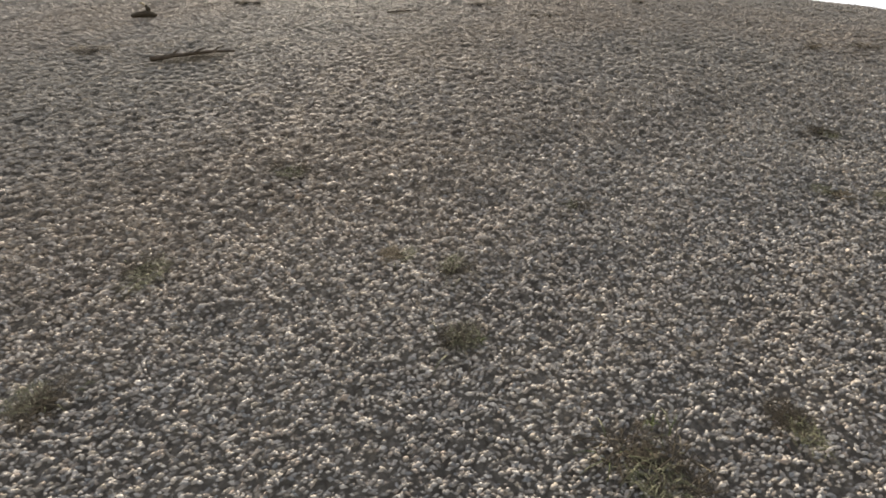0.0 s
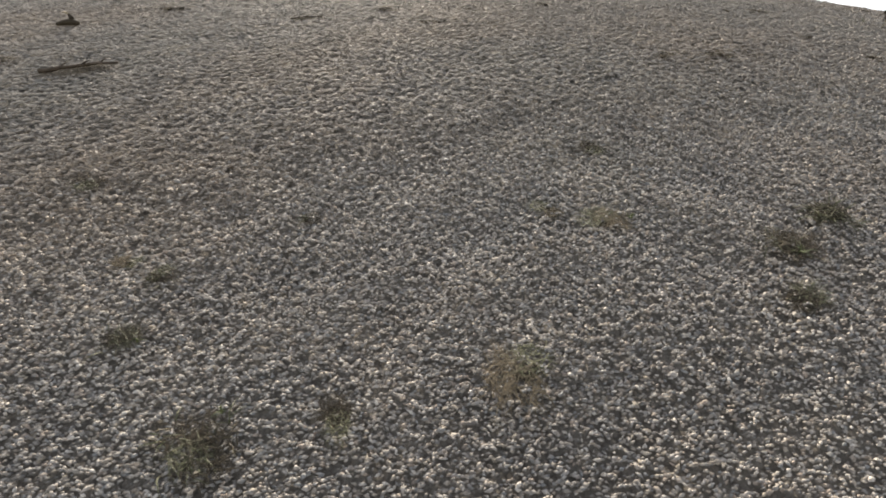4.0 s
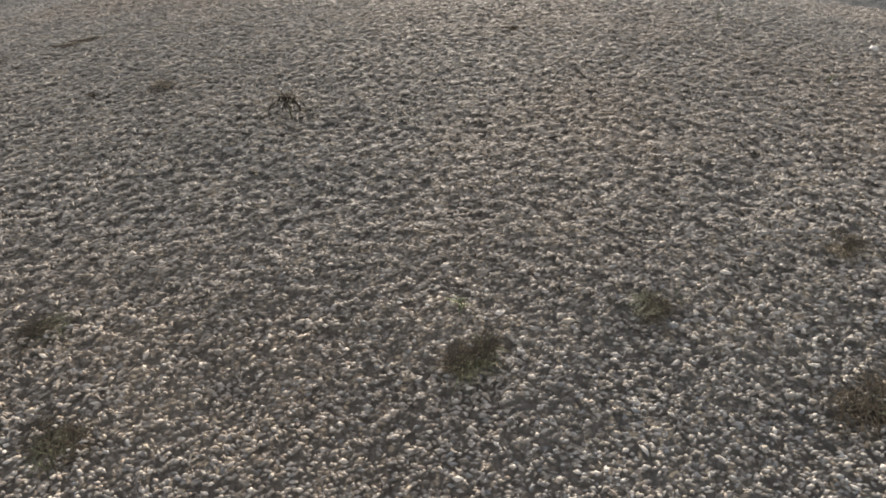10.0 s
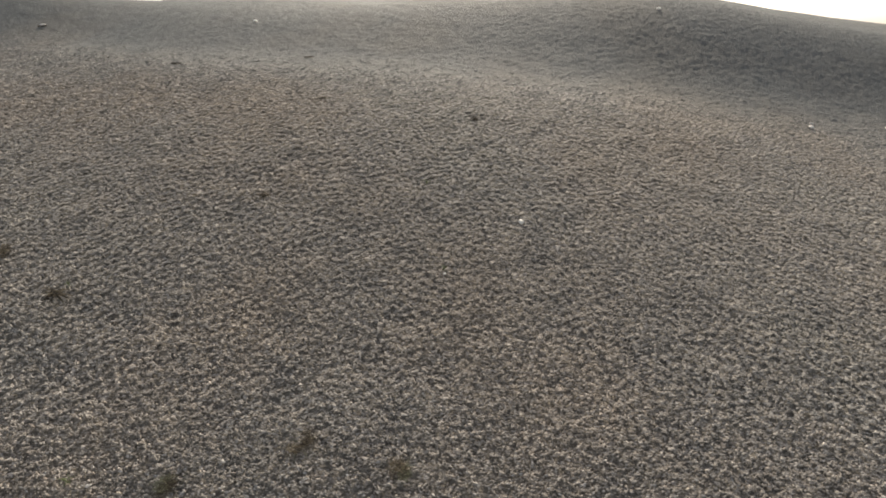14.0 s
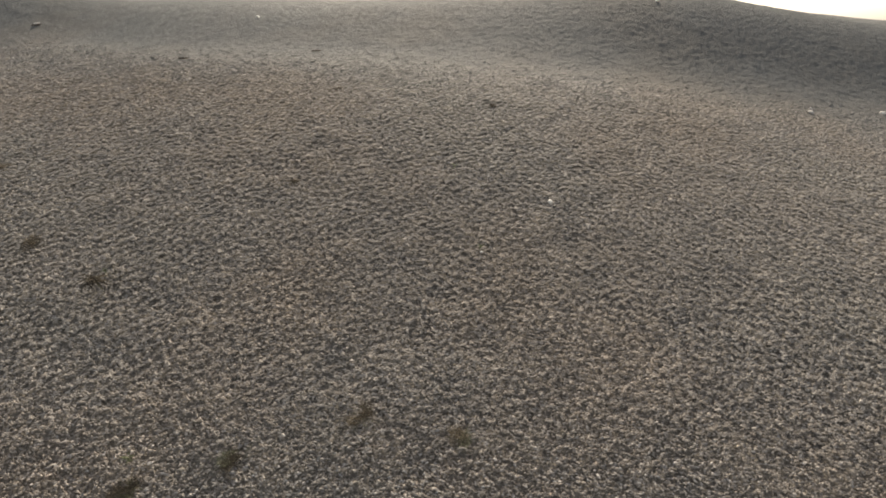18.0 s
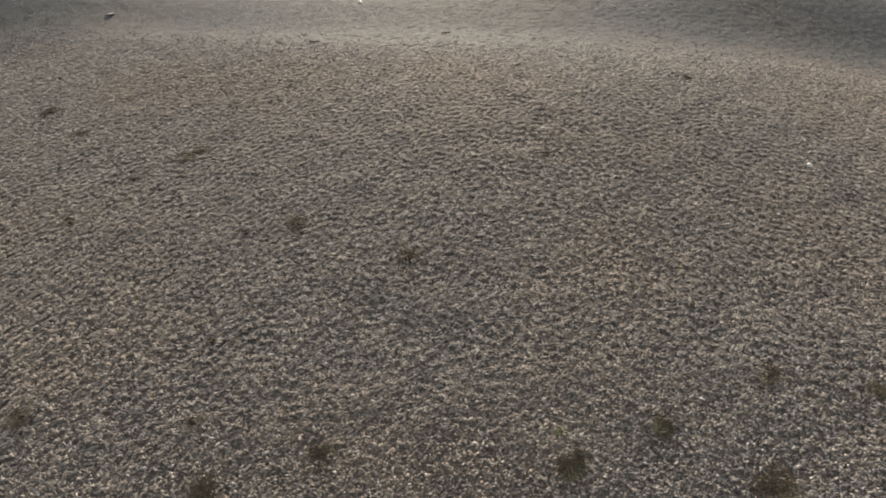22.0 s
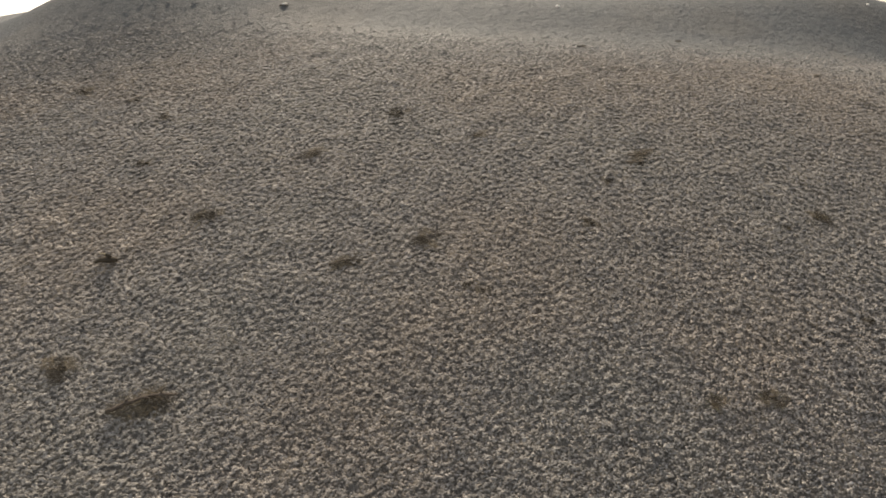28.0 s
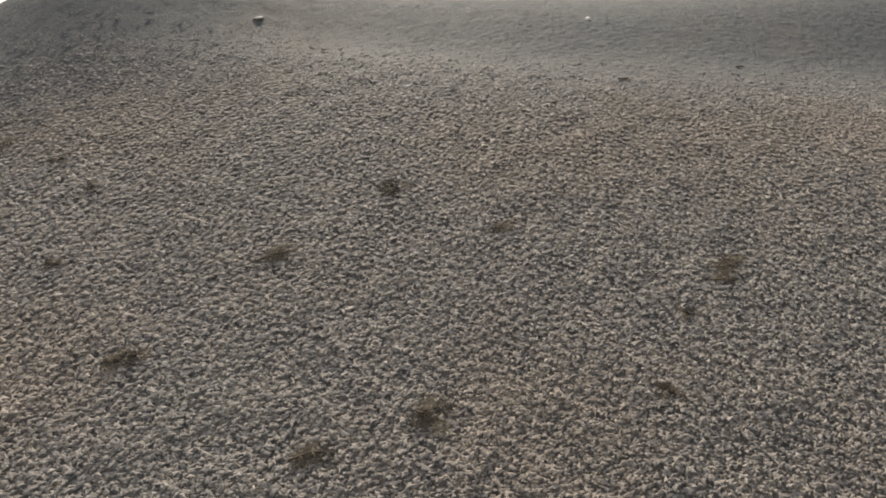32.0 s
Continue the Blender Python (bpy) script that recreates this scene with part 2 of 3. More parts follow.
def graded(mid, reach):
    """Grid lines: those given, then wider and wider out to the reach."""
    out, s, p = [], mid[-1] - mid[-2], 0.0
    while p < reach:
        s *= 1.14
        p += s
        out.append(p)
    out = np.array(out)
    return np.concatenate([mid[0] - out[::-1], mid, mid[-1] + out])


def spacing(y):
    """Grain of the shingle: finer low on the bank, coarser up the slope."""
    return np.interp(y, (0.4, 1.8, 2.6, 3.4, 4.6, 6.0, 9.0, 14.0), (0.0228, 0.0215, 0.0218, 0.0245, 0.034, 0.043, 0.055, 0.076))


def build_ground():
    xs = graded(np.arange(-27.0, 17.0, 0.1), 2500.0)
    ys = graded(np.concatenate([np.arange(-0.4, 11.0, 0.12), np.arange(11.0, 18.5, 0.075), np.arange(18.5, 26.0, 0.1)]), 2500.0)
    gx, gy = np.meshgrid(xs, ys)
    verts = np.stack([gx, gy, height(gx, gy) - 0.055 * step((0.5 - brow(gx, gy)) / 2.0)], -1).reshape(-1, 3)
    n, m = len(xs), len(ys)
    a = (np.arange(m - 1)[:, None] * n + np.arange(n - 1)[None, :]).ravel()
    ob = new("ground", mesh_from("ground", verts, np.stack([a, a + 1, a + n + 1, a + n], -1)))
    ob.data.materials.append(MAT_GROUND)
    return tagged(ob, "sloping grey-brown shingle bank with low mounds", "ground", kind="structure")


ground = build_ground()


# ---- pebbles ----
def solid(rng, n, sides):
    """n flat-topped stones of unit size, each with its own outline: verts n x 2*sides x 3, and the faces of one."""
    a = np.arange(sides) * 2 * np.pi / sides
    a = a + rng.uniform(-0.35, 0.35, (n, sides))
    rim = rng.uniform(0.82, 1.12, (n, sides))
    top = rim * rng.uniform(0.48, 0.72, (n, sides))
    up = rng.uniform(0.6, 1.0, (n, sides))
    low = np.stack([rim * np.cos(a), rim * np.sin(a), np.full_like(a, -0.5)], -1)
    high = np.stack([top * np.cos(a), top * np.sin(a), up], -1)
    k = np.arange(sides)
    q = (k + 1) % sides
    sides_ = np.concatenate([np.stack([k, q, q + sides], -1), np.stack([k, q + sides, k + sides], -1)])
    cap = np.array([[sides, sides + m, sides + m + 1] for m in range(1, sides - 1)])
    return np.concatenate([low, high], 1), np.concatenate([sides_, cap])


LUMPS = smooth_noise(512, 34, 60, 6)


def lumps(x, y):
    """How the loose stones heap up and sink, a hand's breadth at a time."""
    return 0.014 * (1 - 0.8 * step((y - 3.2) / 2.2)) * sample(LUMPS, x / 5.0, y / 4.2)


def reach(y):
    """How far the loose stones lie to either side."""
    return [np.interp(y, (0.0, 0.8, 1.2, 1.6, 2.0, 2.6, 3.0, 3.3, 5.0, 7.0, 11.0, 15.0, 19.0), side) for side in (
        (-13.8, -14.9, -16.2, -17.2, -17.8, -18.0, -18.2, -18.4, -19.0, -20.2, -21.6, -24.0, -25.0), (-7.6, -6.5, -5.6, -4.6, -4.2, -2.8, -1.0, 6.4, 7.0, 8.2, 11.6, 14.0, 13.0))]


def pebbles(name, y0, y1, seed, mat, label, sides=4, smooth=False, share=None):
    rng = np.random.default_rng(seed)
    cols, y = [], y0
    while y < y1:
        s = float(spacing(y))
        xs = np.arange(*reach(y), s)
        cols.append(np.stack([xs + rng.uniform(-0.5, 0.5, len(xs)) * s, y + rng.uniform(-0.5, 0.5, len(xs)) * s, np.full(len(xs), s)], -1))
        y += s * 0.64
    gx, gy, s = np.concatenate(cols).T
    keep = rng.random(len(gx)) < -0.02 + 1.02 * step((2.0 - brow(gx, gy)) / 5.0)
    if share:
        keep &= rng.random(len(gx)) < step((gy - share[0]) / (share[1] - share[0]))
    gx, gy, s = gx[keep], gy[keep], s[keep]
    n = len(gx)
    worn = step((gy - 2.8) / 2.0)
    r = s * (0.60 + 0.22 * worn) * np.exp(rng.normal(0, 0.20, n))
    v, f = solid(rng, n, sides)
    size = np.stack([rng.uniform(0.85, 1.4, n), rng.uniform(0.45, 0.68, n), rng.uniform(0.34, 0.55, n) * (1 - 0.62 * worn) * (1 - 0.5 * step((gy - 4) / 5))], -1)
    turn = np.where(rng.random(n) < 0.85, rng.normal(0, 0.35, n), rng.uniform(0, 2 * np.pi, n))
    tip, nod = rng.normal(0, 0.24, n) * (1 - 0.4 * worn), rng.normal(0.0, 0.24, n) * (1 - 0.4 * worn)
    p = v * size[:, None] * r[:, None, None]
    c, k = np.cos(turn)[:, None], np.sin(turn)[:, None]
    p = np.stack([p[..., 0] * c - p[..., 1] * k, p[..., 0] * k + p[..., 1] * c, p[..., 2]], -1)
    c, k = np.cos(tip)[:, None], np.sin(tip)[:, None]
    p = np.stack([p[..., 0] * c + p[..., 2] * k, p[..., 1], -p[..., 0] * k + p[..., 2] * c], -1)
    e = 0.05
    rise = (lie(gx, gy + e) - lie(gx, gy - e)) / (2 * e)
    nod = nod + np.arctan(rise)
    c, k = np.cos(nod)[:, None], np.sin(nod)[:, None]
    p = np.stack([p[..., 0], p[..., 1] * c - p[..., 2] * k, p[..., 1] * k + p[..., 2] * c], -1)
    up = lumps(gx, gy) + r * rng.uniform(-0.2, 0.5, n) * (1 - 0.78 * worn)
    p += np.stack([gx, gy, height(gx, gy) + up], -1)[:, None]
    faces = (f[None] + (np.arange(n) * v.shape[1])[:, None, None]).reshape(-1, 3)
    ob = new(name, mesh_from(name, p.reshape(-1, 3), faces, smooth))
    ob.data.materials.append(mat)
    ob.parent = ground
    return tagged(ob, label, kind="stuff")


LOOSE = "rounded grey and brown beach pebbles"
FLAT = "dull grey-brown flat shingle stones"
pebbles("pebbles", 0.05, 2.2, 11, MAT_PEBBLE, LOOSE, 4, True)
pebbles("pebbles", 2.2, 4.6, 12, MAT_PEBBLE, LOOSE, 4, True, (4.6, 2.2))
pebbles("shingle", 2.2, 4.6, 15, MAT_MIDDLE, FLAT, 3, False, (2.2, 4.6))
pebbles("shingle", 4.6, 6.6, 16, MAT_MIDDLE, FLAT, 3, False, (6.6, 4.6))
pebbles("shingle", 4.6, 6.6, 17, MAT_UPPER, FLAT, 3, False, (4.6, 6.6))
pebbles("shingle", 6.6, 9.0, 13, MAT_UPPER, FLAT, 3)
pebbles("shingle", 9.0, 21.0, 14, MAT_UPPER, FLAT, 3)


def bed(x, y):
    """Top of the loose stones."""
    return 0.42 * float(spacing(y)) if brow(x, y) < 0 else 0.0


# ---- weeds, sticks and stones on the shingle ----
def plain_material(name, dark, light, scale, rough=0.85, bump=0.4, dist=0.004):
    m, nt, b = material(name, rough)
    co = nt.nodes.new("ShaderNodeTexCoord").outputs["Object"]
    info = nt.nodes.new("ShaderNodeObjectInfo").outputs["Random"]
    col = ramp(nt, noise_node(nt, scale, 4.0, 0.6, co), [(0.3, dark), (0.7, light)])
    shift = ramp(nt, info, [(0.0, (0.75, 0.75, 0.75)), (1.0, (1.2, 1.15, 1.1))])
    nt.links.new(mixed(nt, 1.0, col, shift, "MULTIPLY"), b.inputs["Base Color"])
    bumped(nt, b, noise_node(nt, scale * 3, 3.0, 0.6, co), bump, dist)
    return m


# Weed brown taken darker, to hold the shade inside the clumps.
MAT_MAT = plain_material("matted_dead_weed", (0.028, 0.024, 0.018), (0.075, 0.063, 0.045), 40.0)
MAT_DRY = plain_material("dry_brown_grass", (0.08, 0.065, 0.042), (0.18, 0.147, 0.098), 18.0, 0.7)
MAT_STRAW = plain_material("bleached_straw", (0.24, 0.20, 0.12), (0.42, 0.37, 0.25), 18.0, 0.7)
MAT_OLIVE = plain_material("olive_leaf", (0.07, 0.076, 0.040), (0.155, 0.157, 0.088), 20.0, 0.6)
MAT_GREEN = plain_material("green_leaf", (0.05, 0.066, 0.022), (0.10, 0.12, 0.045), 20.0, 0.55)
MAT_WOOD = plain_material("grey_driftwood", (0.055, 0.045, 0.035), (0.13, 0.107, 0.085), 14.0, 0.85, 0.7, 0.006)
MAT_PALE = plain_material("pale_quartz_stone", (0.55, 0.53, 0.48), (0.78, 0.76, 0.71), 22.0, 0.5, 0.3)
MAT_GREY = plain_material("pale_grey_stone", (0.36, 0.35, 0.33), (0.52, 0.50, 0.47), 22.0, 0.6, 0.3)
MAT_RUST = plain_material("red_brown_weed", (0.06, 0.03, 0.02), (0.14, 0.075, 0.05), 26.0, 0.8)


def part(name, bm, mat, parent, label=""):
    """Links a bmesh as one mesh object under a thing."""
    me = bpy.data.meshes.new(name)
    bm.to_mesh(me)
    bm.free()
    me.polygons.foreach_set("use_smooth", np.full(len(me.polygons), True))
    return shared(name, me, mat, parent, label)


def shared(name, me, mat, parent, label="", m=None):
    ob = new(name, me)
    if not me.materials:
        me.materials.append(mat)
    ob.parent = parent
    if m is not None:
        ob.matrix_basis = m
    return tagged(ob, label)


def stand(name, x, y, turn=0.0, sink=0.0):
    """An Empty on the ground, upright to its slope."""
    e = 0.12
    ring = [float(height(x + 0.1 * math.cos(a), y + 0.1 * math.sin(a))) for a in range(6)]
    z = max(float(height(x, y)), sum(ring) / 6 + 0.004)
    n = Vector((-(float(lie(x + e, y)) - float(lie(x - e, y))) / (2 * e), -(float(lie(x, y + e)) - float(lie(x, y - e))) / (2 * e), 1.0))
    ob = new(name)
    ob.empty_display_size = 0.1
    ob.matrix_basis = Matrix.Translation((x, y, z - sink)) @ n.to_track_quat("Z", "Y").to_matrix().to_4x4() @ pose(0, 0, 0, 0, 0, turn)
    return ob


def blade_mesh(name, bend, width, seed, segs=5):
    """A tapered, bent blade one unit long, three-sided."""
    rng = random.Random(seed)
    bm = bmesh.new()
    rings = []
    side = 0.0
    for i in range(segs + 1):
        t = i / segs
        a = bend * t
        side += rng.uniform(-0.05, 0.05)
        c = Vector((math.sin(a) * t, side, math.cos(a) * t))
        w = width * (1 - 0.85 * t) * (0.7 + 0.6 * min(1.0, 3 * t))
        rings.append([bm.verts.new(c + Vector((0, w, 0))), bm.verts.new(c + Vector((0, -w, 0))), bm.verts.new(c + Vector((w * 0.6, 0, w * 0.3)))])
    for lo, hi in zip(rings, rings[1:]):
        for k in range(3):
            bm.faces.new((lo[k], lo[(k + 1) % 3], hi[(k + 1) % 3], hi[k]))
    bm.faces.new(rings[0])
    bm.faces.new(rings[-1])
    me = bpy.data.meshes.new(name)
    bm.to_mesh(me)
    bm.free()
    return me


def blade_set(name, mat, width, bends):
    out = []
    for k, b in enumerate(bends):
        me = blade_mesh(name, b, width, 31 + k)
        me.materials.append(mat)
        out.append(me)
    return out


BENDS = (0.35, 0.8, 1.25, 1.7)
BLADES = {
    "dry": blade_set("blade", MAT_DRY, 0.010, BENDS),
    "straw": blade_set("blade", MAT_STRAW, 0.009, BENDS),
    "olive": blade_set("blade", MAT_OLIVE, 0.03, BENDS),
    "green": blade_set("blade", MAT_GREEN, 0.022, BENDS),
    "dark": blade_set("blade", MAT_MAT, 0.035, BENDS),
    "rust": blade_set("blade", MAT_RUST, 0.012, BENDS),
}


def lump(w, d, h, seed, cuts=2, rough=0.35):
    """A low, ragged lump whose foot lies at z = 0."""
    bm = bmesh.new()
    bmesh.ops.create_icosphere(bm, subdivisions=cuts, radius=1.0)
    for v in bm.verts:
        n = noise.noise(v.co * 1.7 + Vector((seed * 3.1, 0, 0))) * rough + noise.noise(v.co * 4.3 + Vector((0, seed * 1.7, 0))) * rough * 0.6
        v.co *= 1 + n
        v.co = Vector((v.co.x * w / 2, v.co.y * d / 2, max(v.co.z, -0.25) * h))
    return bm


def tangle_mesh(seed, mat, strands=110):
    """A tangle of thin dead stems, one unit across and about one unit tall."""
    rng = random.Random(seed)
    verts, faces = [], []
    for _ in range(strands):
        a, r = rng.uniform(0, 2 * math.pi), 0.40 * math.sqrt(rng.random())
        p = Vector((r * math.cos(a), r * math.sin(a), rng.uniform(0.0, 0.30)))
        d = Vector((rng.gauss(0, 1), rng.gauss(0, 1), rng.uniform(0.0, 1.0) * (1.1 - 2 * r))).normalized() * rng.uniform(0.07, 0.13)
        w = rng.uniform(0.006, 0.013)
        base = len(verts)
        for i in range(4):
            t = 1 - i / 3.6
            side = Vector((-d.y, d.x, 0)).normalized() * w * t
            verts += [p + side, p - side, p + Vector((0, 0, w * 1.4 * t))]
            p = p + d
            d = d + Vector((rng.gauss(0, 0.03), rng.gauss(0, 0.03), -0.035))
            p.z = max(p.z, 0.0)
        for i in range(3):
            for k in range(3):
                faces.append((base + 3 * i + k, base + 3 * i + (k + 1) % 3, base + 3 * i + 3 + (k + 1) % 3, base + 3 * i + 3 + k))
    me = bpy.data.meshes.new("tangle")
    me.from_pydata(verts, [], faces)
    me.materials.append(mat)
    return me


TANGLES = [tangle_mesh(401 + k, m) for k, m in enumerate((MAT_MAT, MAT_OLIVE, MAT_MAT, MAT_DRY))]


def tussock(x, y, width, tall, seed, kinds=("dry", "olive"), count=22, label="", flat=0.0):
    """A weed clump: dead stems in a tangle over a small root mat, and bent blades that spread from it."""
    rng = random.Random(seed)
    lift = bed(x, y)
    sparse = y <= 4.3 and x < -12
    if sparse:
        tall, width = tall * 1.1, width * 1.1
    elif y <= 4.3:
        tall, width = tall * 1.25, width * 1.3
    else:
        tall, width = tall * 0.9, width * 1.18
    e = stand("weed_clump", x, y, rng.uniform(-30, 30), 0.0)
    # The low lump's dark colour stands in for shade among the stems.
    part("root_mat", lump(width * (0.34 if y < 4.3 and not sparse else 0.24), width * (0.20 if y < 4.3 and not sparse else 0.14), max(0.012, tall * 0.12) + lift * 0.7, seed, 3, 1.0), MAT_MAT, e, "matted roots coloured dark as the shade in the clump")
    spread, pieces = (0.30, 4) if y < 4.3 else (0.46, 6)
    for k in range(3 if sparse else pieces):
        m = Matrix.Translation((rng.uniform(-spread, spread) * width, rng.uniform(-0.6, 0.6) * spread * width, lift)) @ pose(0, 0, 0, 0, 0, rng.uniform(0, 360)) @ Matrix.Diagonal((width * rng.uniform(0.9, 1.5) * 2.5 / pieces, width * rng.uniform(0.7, 1.1) * 2.5 / pieces, max(tall, 0.06) * rng.uniform(0.5, 1.0), 1))
        tangle = shared("tangle", TANGLES[((3, 1, 3, 0) if "faint" in label or flat > 0.85 else (0, 1, 2, 0))[k] if y < 4.3 else (0, 2, 3)[k % 3]], None, e, "", m)
        tagged(tangle, "tangle of thin dead stems" if k == 0 else "", kind="stuff")
    for k in range(int(count * (1.1 if y < 4.3 else 0.8))):
        kind = kinds[k % len(kinds)]
        me = rng.choice(BLADES[kind])
        a = rng.uniform(0, 2 * math.pi)
        r = width * 0.42 * math.sqrt(rng.random())
        lean = rng.uniform(5, 40) + flat * rng.uniform(20, 42)
        size = max(tall, 0.07) * rng.uniform(0.4, 1.0) * (1 + 0.3 * flat)
        m = Matrix.Translation((r * math.cos(a), r * math.sin(a), lift * 0.6)) @ pose(0, 0, 0, 0, 0, math.degrees(a) + rng.uniform(-70, 70)) @ pose(0, 0, 0, 0, lean, 0) @ Matrix.Diagonal((size, size, size, 1))
        shared("blade", me, None, e, "", m)
    return tagged(e, label, "weed", "weed clumps on the shingle")


def tube(points, radii, sides=7):
    bm = bmesh.new()
    rings = []
    for i, (p, r) in enumerate(zip(points, radii)):
        q = (points[min(i + 1, len(points) - 1)] - points[max(i - 1, 0)]).to_track_quat("Z", "Y")
        rings.append([bm.verts.new(p + q @ Vector((r * math.cos(2 * math.pi * k / sides), r * math.sin(2 * math.pi * k / sides), 0)) * (1 + 0.18 * noise.noise(p * 9 + Vector((k, 0, 0))))) for k in range(sides)])
    for lo, hi in zip(rings, rings[1:]):
        for k in range(sides):
            bm.faces.new((lo[k], lo[(k + 1) % sides], hi[(k + 1) % sides], hi[k]))
    bm.faces.new(list(reversed(rings[0])))
    bm.faces.new(rings[-1])
    return bm


def stick(x, y, length, turn, seed, thick=0.02, label="", mat=None, weed=6):
    """A washed-up stick: a bent stem with twigs and some weed caught on it."""
    rng = random.Random(seed)
    e = stand("stick", x, y, turn, 0.0)
    thick *= 0.55
    n = 9
    bow = rng.uniform(-0.10, 0.10) * length
    pts = [Vector((length * (i / (n - 1) - 0.5), bow * math.sin(math.pi * i / (n - 1)) + rng.uniform(-0.01, 0.01) * length, thick * 0.8 + bed(x, y) + rng.uniform(0, 0.35) * thick)) for i in range(n)]
    part("stem", tube(pts, [thick * (1.0 - 0.55 * i / (n - 1)) for i in range(n)]), mat or MAT_WOOD, e)
    for k in range(3):
        p = pts[2 + 2 * k]
        d = Vector((rng.uniform(0.3, 0.8), rng.choice((-1, 1)) * rng.uniform(0.4, 0.9), rng.uniform(0.1, 0.5))) * length * rng.uniform(0.12, 0.24)
        part("twig", tube([p, p + d * 0.5 + Vector((0, 0, 0.01)), p + d], [thick * 0.45, thick * 0.35, thick * 0.18], 5), mat or MAT_WOOD, e)
    for k in range(3):
        m = Matrix.Translation((length * rng.uniform(-0.35, 0.35), rng.uniform(-0.12, 0.12) * length, bed(x, y) * 0.6)) @ pose(0, 0, 0, 0, 0, rng.uniform(-25, 25)) @ Matrix.Diagonal((length * rng.uniform(0.5, 0.9), length * rng.uniform(0.35, 0.6), rng.uniform(0.03, 0.055), 1))
        shared("weed_scrap", TANGLES[(3, 0, 3)[k]], None, e, "scrap of dead weed" if k == 0 else "", m)
    for k in range(weed):
        s = length * rng.uniform(0.18, 0.34)
        m = Matrix.Translation((length * rng.uniform(-0.4, 0.4), rng.uniform(-0.05, 0.05) * length, bed(x, y))) @ pose(0, 0, 0, 0, 0, rng.uniform(0, 360)) @ pose(0, 0, 0, 0, rng.uniform(35, 70), 0) @ Matrix.Diagonal((s, s, s, 1))
        shared("strand", rng.choice(BLADES["dry"]), None, e, "", m)
    return tagged(e, label, "stick", "sticks on the shingle")


def sprig(x, y, tall, seed, label="small green seedling sprouting between the pebbles"):
    rng = random.Random(seed)
    e = stand("seedling", x, y, rng.uniform(0, 360), -bed(x, y) * 0.7)
    part("stem", tube([Vector((0, 0, -0.01)), Vector((0.01, 0, tall * 0.5)), Vector((0.02, 0.01, tall))], [0.006, 0.005, 0.003], 5), MAT_GREEN, e)
    for k in range(9):
        s = tall * rng.uniform(0.6, 1.0)
        m = Matrix.Translation((0.005, 0, tall * rng.uniform(0.05, 0.6))) @ pose(0, 0, 0, 0, 0, 40 * k + rng.uniform(-15, 15)) @ pose(0, 0, 0, 0, rng.uniform(20, 55), 0) @ Matrix.Diagonal((s, s * 3.2, s, 1))
        shared("leaf", BLADES["green"][k % 3], None, e, "", m)
    return tagged(e, label, "seedling", "green seedlings")


def stone(x, y, size, seed, label, mat=None, flat=0.62):
    bm = lump(size, size * 0.74, size * 0.5 * flat, seed, 3, 0.16)
    me = bpy.data.meshes.new("stone")
    bm.to_mesh(me)
    bm.free()
    me.polygons.foreach_set("use_smooth", np.full(len(me.polygons), True))
    me.materials.append(mat or MAT_PALE)
    e = stand("stone", x, y, seed * 47.0)
    m = e.matrix_basis.copy()
    bpy.data.objects.remove(e)
    ob = new("stone", me)
    ob.matrix_basis = m @ pose(0, 0, size * 0.05 + bed(x, y))
    return tagged(ob, label, "stone")


# weed clumps
tussock(-16.13, 4.01, 0.28, 0.10, 1, ("dry", "rust", "straw"), 20, "flattened dry brown weed clump with dark stems", 0.60)
tussock(-14.33, 2.95, 0.16, 0.06, 2, ("dry", "olive"), 14, "thin dark weed patch lying flat among pebbles", 0.80)
tussock(-16.96, 3.24, 0.33, 0.08, 3, ("dry", "olive"), 18, "small dark dead weed clump on grey shingle", 0.50)
tussock(-15.52, 2.90, 0.20, 0.06, 4, ("olive", "dry"), 14, "faint low weed tuft sunk in grey pebbles", 0.60)
tussock(-15.27, 2.65, 0.24, 0.09, 5, ("olive", "green", "dry"), 20, "low grey-green weed tuft between pebbles", 0.40)
tussock(-15.40, 2.25, 0.28, 0.11, 6, ("olive", "straw", "dry"), 26, "green-brown weed tuft with bleached straw stems", 0.40)
tussock(-14.84, 1.52, 0.43, 0.12, 7, ("olive", "green", "straw", "dry"), 34, "large green and straw-coloured weed clump with dark base", 0.35)
tussock(-12.60, 2.54, 0.26, 0.06, 8, ("dry", "olive"), 12, "faint dry weed tuft on grey shingle", 0.60)
tussock(-17.19, 2.52, 0.35, 0.07, 9, ("olive", "green"), 16, "low dark green weed among pale pebbles", 0.60)
tussock(-10.65, 1.88, 0.29, 0.14, 10, ("olive", "dry", "green"), 34, "upright olive-brown weed clump casting a dark shadow", 0.15)
tussock(-11.24, 1.72, 0.33, 0.10, 11, ("dry", "olive", "straw"), 30, "sprawling brown weed clump beside a taller one", 0.60)
tussock(-11.51, 1.36, 0.28, 0.07, 12, ("dry", "straw"), 18, "thin straw-brown weed scraps on pebbles", 0.80)
tussock(-12.24, 2.28, 0.45, 0.05, 13, ("rust", "dry"), 22, "flat red-brown dried weed patch on pebbles", 1.00)
tussock(-11.85, 3.18, 0.22, 0.06, 14, ("dry", "olive"), 12, "small dark weed tuft in the shingle", 0.60)
tussock(-13.23, 1.38, 0.41, 0.05, 15, ("straw", "dry"), 20, "flattened bleached straw stems on pebbles", 1.00)
tussock(-14.20, 1.45, 0.28, 0.06, 16, ("rust", "dry"), 14, "small rust-brown weed scrap on pebbles", 0.80)
